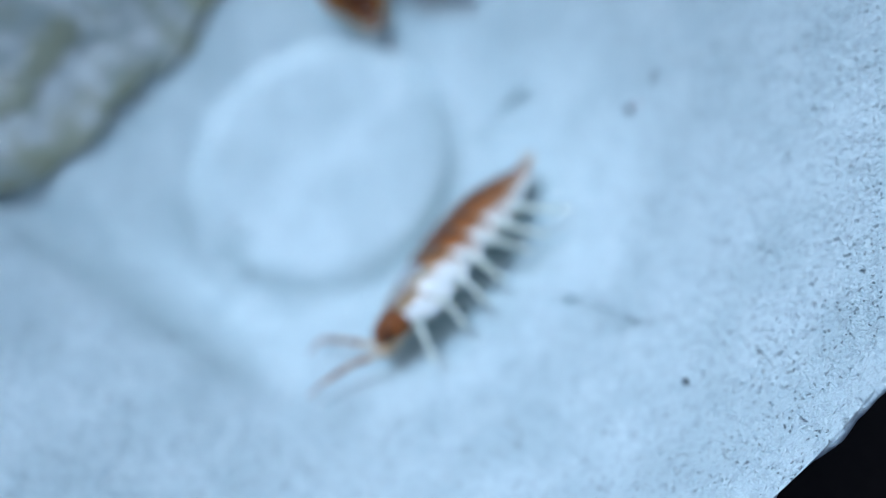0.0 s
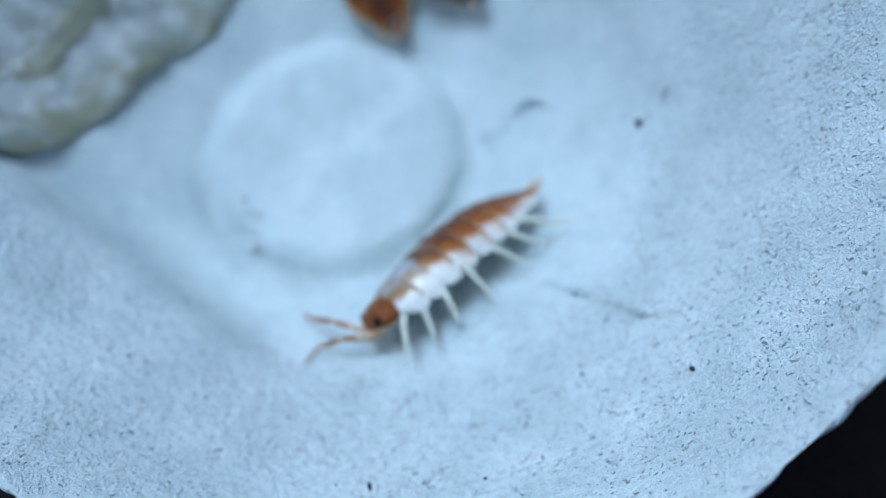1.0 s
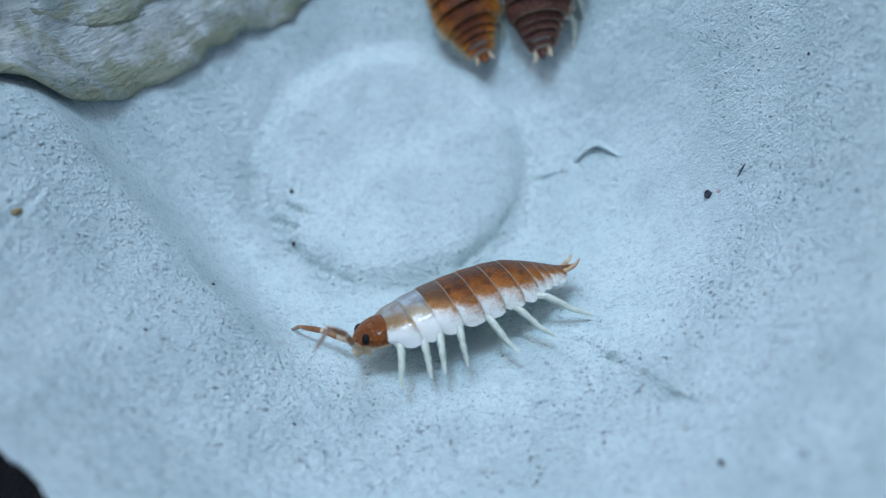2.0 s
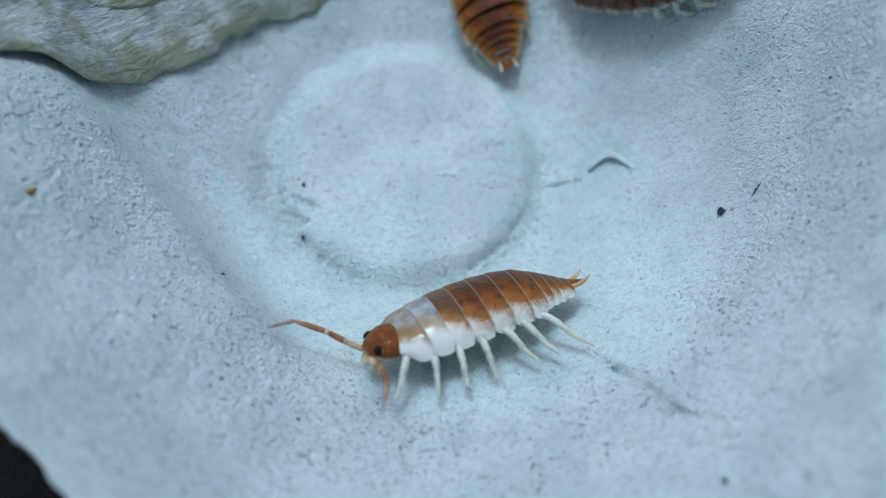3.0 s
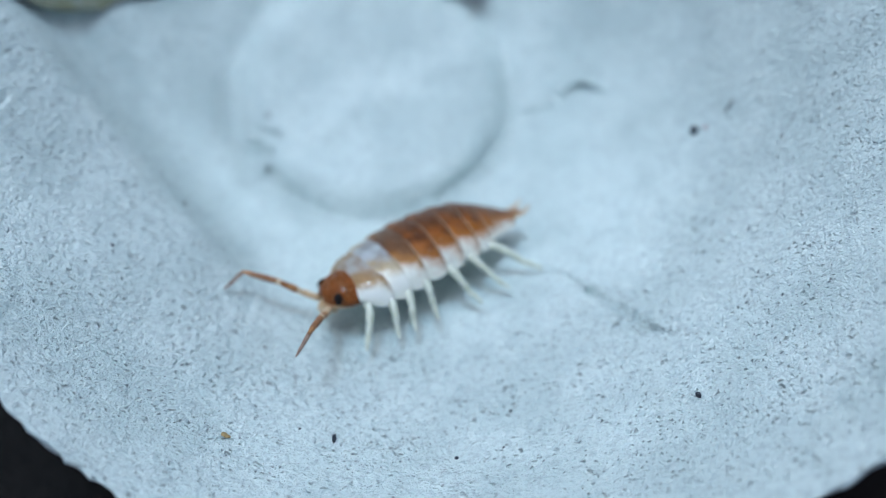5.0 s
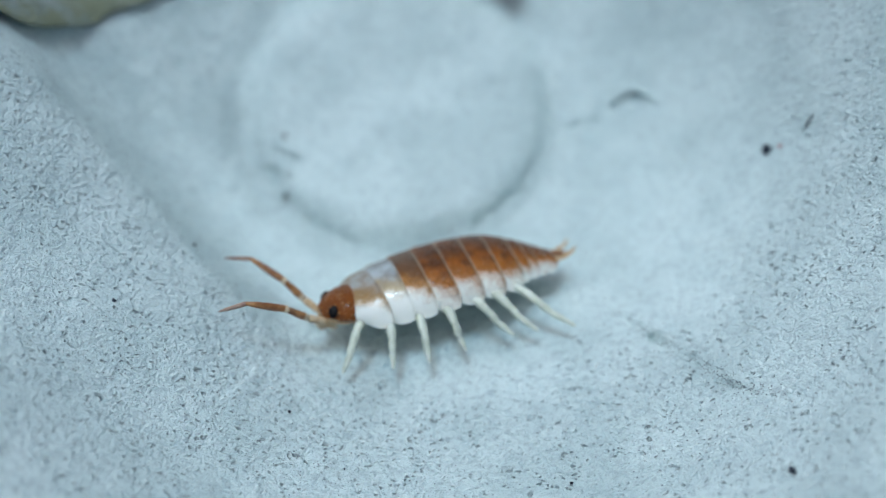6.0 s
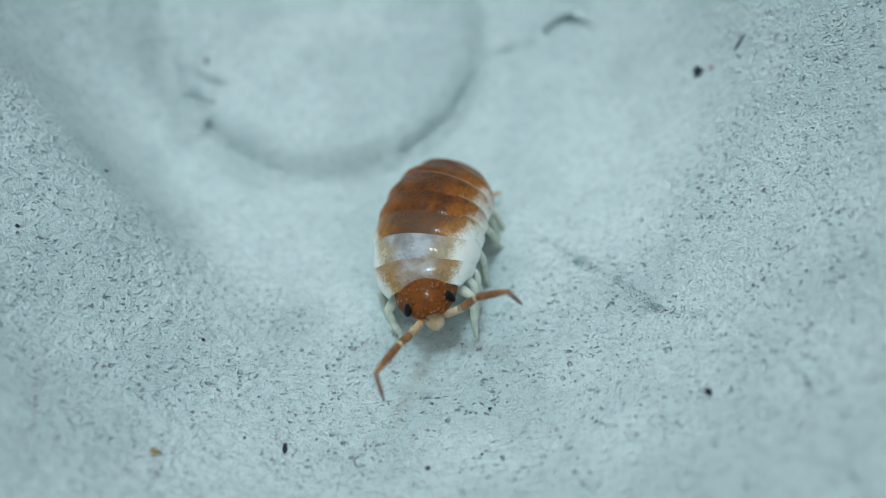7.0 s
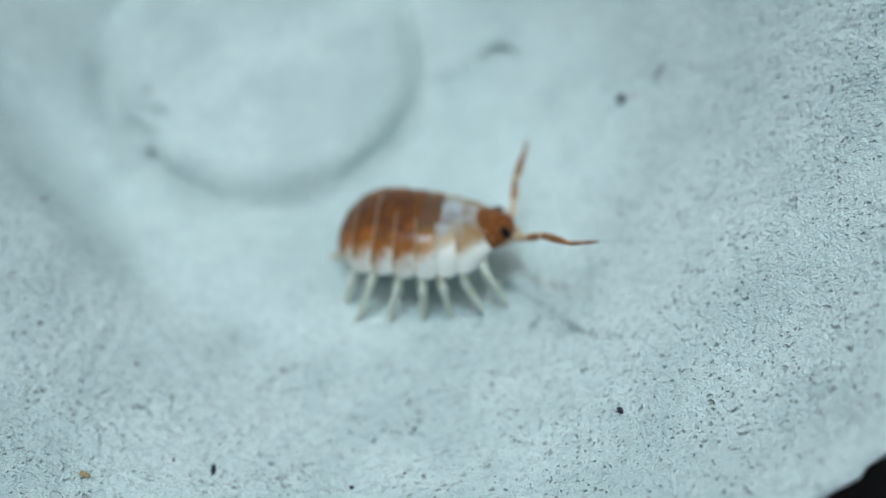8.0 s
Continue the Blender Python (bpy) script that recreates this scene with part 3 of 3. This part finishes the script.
def on_arc(x, y, heading, bend, curl, s, roll=0.0, stand=0.0):
    """Pose (millimetres) of a plate s ahead of mid body: on an arc laid along the slope whose heading changes by bend over
    the body's 9.2 mm; curl draws the plates together and tucks the hind ones down,
    and stretches the body where it is negative."""
    k = radians(bend) / 9.2
    s *= 1 - 0.20 * curl
    along, aside = (s, 0.0) if abs(k) < 1e-6 else (math.sin(k * s) / k, (1 - math.cos(k * s)) / k)
    m = footing(x, y, heading)
    p = m @ Vector((along, aside, 0))
    d = m.to_3x3() @ Vector((math.cos(k * s), math.sin(k * s), 0))
    q = footing(p.x, p.y, math.degrees(math.atan2(d.y, d.x)), 0.0, 0.27, roll)
    turn = max(0.0, curl) * max(0.0, -0.4 - s) / TUCK  # the tail rolls under on a circle
    under = Matrix.Translation((max(0.0, -0.4 - s) - TUCK * math.sin(turn) / max(curl, 0.05), 0, 1.4 + stand + 0.34 * max(0.0, curl) - TUCK * (1 - math.cos(turn)))) if turn else Matrix.Translation((0, 0, 1.4 + stand + 0.34 * max(0.0, curl)))
    return q @ under @ Euler((0, -turn, 0)).to_matrix().to_4x4() @ Matrix.Translation((0, 0, -1.4))


def arm(base, yaw, pitch):
    """Pose in the head's space that points +x by yaw (left positive) and pitch (up positive)."""
    return Matrix.Translation(base) @ Euler((0, radians(-pitch), radians(yaw))).to_matrix().to_4x4()


def animate(louse, rows, feelers, stride, tucks, rolls=((0.0, 0.0), (8.0, 0.0)), stand=0.0):
    """rows: seconds, x, y, heading, bend, curl. feelers: per side, rows of seconds, shaft yaw, pitch, tip yaw, pitch."""
    root, parts, legs, antennae = louse
    times = [r[0] for r in rows]
    poses = {t: footing(x, y, heading) for t, x, y, heading, bend, curl in rows}
    walk(root, [(t, metres(poses[t])) for t in times])
    for ob, at in parts:
        keys = []
        for t, x, y, heading, bend, curl in rows:
            keys.append((t, metres(poses[t].inverted() @ on_arc(x, y, heading, bend, curl, at, float(np.interp(t, [a for a, b in rolls], [b for a, b in rolls])), stand))))
        walk(ob, keys)
    for ob, base, side, n in legs:
        keys, count = [], int(8.0 / 0.25)
        for k in range(count + 1):
            t = 8.0 * k / count
            pace = np.interp(t, [a for a, b in stride], [b for a, b in stride])
            tuck = np.interp(t, [a for a, b in tucks], [b for a, b in tucks])
            phase = 2 * math.pi * (1.35 * t - 0.13 * n + (0.5 if side > 0 else 0.0))
            keys.append((t, metres(Matrix.Translation(base) @ Euler((radians(5 * pace * max(0, math.cos(phase)) - tuck) * side, 0, radians(20 * pace * math.sin(phase)))).to_matrix().to_4x4())))
        walk(ob, keys)
    for (side, stub, shaft, lash) in antennae:
        base = Vector((0.48, side * 0.42, 1.02))
        arms, tips = [], []
        for t, yaw, pitch, tip_yaw, tip_pitch in feelers[side]:
            m = arm(base, yaw, pitch)
            arms.append((t, metres(m)))
            tips.append((t, metres(arm(m @ Vector((2.97, 0, 0)), tip_yaw, tip_pitch))))
        walk(stub, arms)
        walk(shaft, arms)
        walk(lash, tips)


# ---- debris ----
def build_speck(name, label, category, x, y, size, material, stretch=1.0, turn=0.0, seed=0, group=""):
    bm = bmesh.new()
    bmesh.ops.create_icosphere(bm, subdivisions=2, radius=1.0)
    for v in bm.verts:
        n = 1 + 0.75 * noise.noise(v.co * 1.9 + Vector((seed * 3.7, 0, 0)))
        v.co = Vector((v.co.x * size * stretch * n, v.co.y * size * n, v.co.z * size * 0.7 * n))
    ob = finish(name, bm, material, None, "", False)
    ob.matrix_world = metres(footing(x, y, turn, size * 0.35))
    return tagged(ob, label, category, group)


def build_debris():
    specks = [("dark_speck", "dark blue-black clump of frass on the pulp wall", 12.71, -5.10, 0.17, DARK, 1.1, 20),
              ("pink_speck", "pale pink crumb beside a dark clump", 12.99, -5.20, 0.08, PINK, 1.2, 0),
              ("dark_fibre", "thin dark fibre stuck to the pulp", 13.73, -4.78, 0.04, DARK, 7.0, 22),
              ("dark_speck", "small black speck on the pulp wall", 9.36, -16.6, 0.085, DARK, 1.5, 110),
              ("brown_grain", "dark elongated plant grain on the pulp wall", -2.55, -16.61, 0.075, DARK, 2.6, 80),
              ("tan_crumb", "tan crumb lodged in the pulp wall", -14.39, -4.58, 0.13, TAN, 1.5, 40),
              ("tan_crumb", "tan crumb on the pulp wall", -6.1, -16.35, 0.08, TAN, 2.0, 150)]
    for k, (name, label, x, y, size, material, stretch, turn) in enumerate(specks):
        build_speck(name, label, "debris", x, y, size, material, stretch, turn, k)
    for k, (x, y, size) in enumerate([(-3.70, -16.17, 0.07), (1.48, -17.67, 0.065), (3.09, -17.46, 0.045), (-10.1, -9.07, 0.065), (-7.9, -6.67, 0.06), (-6.24, -9.3, 0.045),
                                      (-4.85, -3.55, 0.09), (-4.77, -1.15, 0.08), (-4.91, -12.86, 0.05), (3.63, -16.09, 0.05), (-3.28, -14.92, 0.045), (16.03, -1.63, 0.06)]):
        build_speck("dark_speck", "tiny black speck on the pulp", "debris", x, y, size, DARK, 1.2, 40 * k, k + 10, "specks on the pulp")


def scatter(name, label, count, material, seed, long_from, long_to, thin, arch):
    """Countless bits over the pulp, each a small bent sliver lying on it."""
    verts, faces = [], []
    rng = random.Random(seed)
    for _ in range(count):
        r, t = 20 * math.sqrt(rng.random()), rng.uniform(0, 2 * math.pi)
        x, y = CX + r * math.cos(t), CY + r * math.sin(t)
        dirt = rng.random() < 0.03
        if dirt:  # dirt gathers in the creases
            (ax, ay), (bx, by), _, width = rng.choice(CREASES[2:6] + CREASES[7:10])
            t = rng.random()
            x, y = ax + (bx - ax) * t + rng.gauss(0, 1.2 * width), ay + (by - ay) * t + rng.gauss(0, 1.2 * width)
        elif noise.noise((x * 0.25, y * 0.25, 4.4 + seed)) < rng.uniform(-0.5, 0.25) + 0.15 * (r < 8):
            continue
        long = long_from + (long_to - long_from) * rng.random() ** 3
        wide = thin * rng.uniform(0.6, 1.4)
        m = footing(x, y, rng.gauss(0, 50) + 180 * (rng.random() < 0.5), 0.02)
        bow = rng.uniform(-0.35, 0.35) * long
        k = len(verts)
        for px, py, pz in ((long, 0, -0.02), (0, bow + wide, arch), (-long, 0, -0.02), (0, bow - wide, arch), (0, bow, arch + wide), (0, bow, arch - wide)):
            verts.append(tuple(m @ Vector((px, py, pz)) * MM))
        faces += [(k + a, k + b, k + c) for a, b, c in ((0, 1, 4), (1, 2, 4), (2, 3, 4), (3, 0, 4), (1, 0, 5), (2, 1, 5), (3, 2, 5), (0, 3, 5))]
    mesh = bpy.data.meshes.new(name)
    mesh.from_pydata(verts, [], faces)
    mesh.materials.append(material)
    tagged(new(name, mesh), label, name, kind="stuff")


def build_crumbs():
    scatter("flecks", "fine dark flecks scattered over the pulp", 14000, FLECK, 5, 0.012, 0.055, 0.015, 0.006)
    scatter("fibres", "pale loose fibres matted over the pulp", 900, PULP, 8, 0.05, 0.22, 0.011, 0.008)


build_ground()
build_cup()
build_bark()
MAIN_SKINS = [SHELL_AMBER, SHELL_GREY, SHELL_DARK, SHELL_ORANGE, SHELL_ORANGE, SHELL_ORANGE, SHELL_ORANGE, SHELL_ORANGE, SHELL_ORANGE, SHELL_ORANGE, SHELL_ORANGE]
main_louse = build_woodlouse("woodlouse", "orange-brown woodlouse with milky flanks walking on the pulp", (MAIN_SKINS, HEAD), "woodlice in the cup")
rust_louse = build_woodlouse("woodlouse", "rust-orange woodlouse with pale edges sitting beside the boss", ([RUST] * 11, HEAD), "woodlice in the cup")
maroon_louse = build_woodlouse("woodlouse", "dark maroon woodlouse with a pale fringe on the far wall", ([MAROON] * 11, MAROON_HEAD), "woodlice in the cup")
build_debris()
build_crumbs()

# seconds, x, y, heading, bend, curl
MAIN_ROWS = [
    (0, 4.70, -8.51, -136.3, 5.4, -0.95),
    (0.5, 4.34, -8.45, -139.4, 5.9, -0.95),
    (0.8, 4.16, -9.39, -143.1, 8.6, -0.85),
    (1, 3.72, -8.98, -145.8, 10.3, -0.75),
    (1.5, 3.22, -9.48, -151.4, 10.0, -0.5),
    (1.7, 2.84, -9.56, -155.3, 4.6, -0.42),
    (2.8, 1.74, -9.54, -167.0, 10.3, -0.3),
    (3, 2.22, -9.80, -159.0, 10.0, -0.28),
    (3.5, 2.42, -10.06, -153.9, 16.7, -0.08),
    (4, 2.13, -10.45, -145.4, 16.5, 0.08),
    (4.5, 1.59, -10.72, -147.3, 17.8, 0),
    (4.7, 1.47, -10.58, -146.5, 18.6, 0),
    (5.8, 0.57, -9.85, -167.8, 12.7, 0),
    (6, 0.62, -9.73, -167.7, 14.2, 0),
    (6.2, 1.04, -9.40, -162.5, 14.6, 0),
    (6.5, 2.60, -9.83, -128.0, 66.0, 0.60),
    (6.8, 3.62, -10.35, -115.5, 76.1, 0.4),
    (7, 3.05, -10.78, -108.7, 92.1, 0.85),
    (7.2, 3.78, -11.02, -93.9, 84.1, 1.1),
    (7.5, 4.10, -10.83, -69.9, 62.0, 1.35),
    (7.8, 3.97, -11.75, -42.4, 48.0, 1),
    (8, 4.72, -10.48, -25.9, 42.0, 1),
]
MAIN_FEELERS = {
    1: [(0, -28, 6, -50, -15), (0.5, 8, 8, 10, -30), (0.8, -58, -2, -5, -18), (1, -54, 0, 21, -4), (1.5, 47, 34, -97, -44), (1.7, 52, 39, -47, -47), (2.8, 60, 35, 32, -48), (3, 84, 10, 45, -51), (3.5, 94, 15, -171, -65), (4, 96, 4, 98, -78), (4.5, 46, 23, -80, -38), (4.7, 52, 13, 10, -67), (5.8, 17, 31, -41, -15), (6, 12, 24, -30, -23), (6.2, 88, 25, -146, -57), (6.5, 130, -12, 75, 13), (6.8, 67, 23, 58, -62), (7, 51, 35, 127, -68), (7.2, 104, -1, 103, -4), (7.5, 75, -5, -25, 29), (7.8, 64, 3, 73, -35), (8, 63, 18, 78, -13)],
    -1: [(0, -66, 20, 33, 4), (0.5, -60, 18, 39, 0), (0.8, -64, 16, 45, 5), (1, -66, 18, -95, 6), (1.5, -48, 16, -50, -2), (1.7, -52, 5, -67, -19), (2.8, -39, 16, -29, -26), (3, -28, 23, -7, -8), (3.5, -43, 11, -36, -19), (4, -55, -4, 25, -8), (4.5, -52, 17, -39, -51), (4.7, -37, 18, -43, -53), (5.8, -45, 18, 38, 3), (6, -30, 34, -37, -8), (6.2, -29, 29, -35, -15), (6.5, -36, 26, -84, -43), (6.8, -23, 22, -24, -72), (7, -33, 21, -20, -75), (7.2, -26, 16, -3, -79), (7.5, -52, 12, -36, -69), (7.8, -58, 22, -18, -59), (8, -56, 18, 14, -28)],
}
REST_FEELERS = {1: [(0.0, 75, 15, 100, -20), (8.0, 75, 15, 100, -20)], -1: [(0.0, 10, 20, 30, -20), (8.0, 10, 20, 30, -20)]}
RUST_ROWS = [(0.0, 4.3, 9.1, 88, 0, 0), (1.7, 4.2, 8.55, 91, 0, 0), (2.8, 4.4, 8.3, 92, 0, 0), (8.0, 4.4, 8.8, 92, 0, 0)]
MAROON_ROWS = [(0.0, 7.4, 8.7, 100, 0, 0), (1.5, 7.3, 7.9, 92, -20, 0), (1.7, 7.5, 7.6, 85, -30, 0), (2.2, 9.2, 7.6, 40, -40, 0), (2.8, 11.0, 6.2, -4, -10, 0), (3.5, 11.2, 6.7, -2, 0, 0), (8.0, 12.2, 8.2, 5, 0, 0)]


def motions():
    animate(main_louse, MAIN_ROWS, MAIN_FEELERS, [(0.0, 1.0), (2.8, 1.0), (3.2, 0.3), (4.7, 0.4), (5.8, 0.8), (8.0, 1.0)], [(0.0, 0.0), (6.2, 0.0), (6.8, 28.0), (7.5, 26.0), (8.0, 20.0)], [(0.0, 0.5), (1.0, 0.45), (1.5, 0.4), (2.8, 0.16), (3.5, 0.05), (4.7, 0.05), (5.8, 0.24), (6.2, 0.2), (6.5, 0.08), (7.0, 0.16), (7.5, 0.1), (8.0, 0.15)], 0.40)
    animate(rust_louse, RUST_ROWS, REST_FEELERS, [(0.0, 0.2), (8.0, 0.2)], [(0.0, 48.0), (8.0, 48.0)])
    animate(maroon_louse, MAROON_ROWS, REST_FEELERS, [(0.0, 0.8), (2.8, 0.8), (3.2, 0.2), (8.0, 0.4)], [(0.0, 42.0), (8.0, 42.0)])


motions()
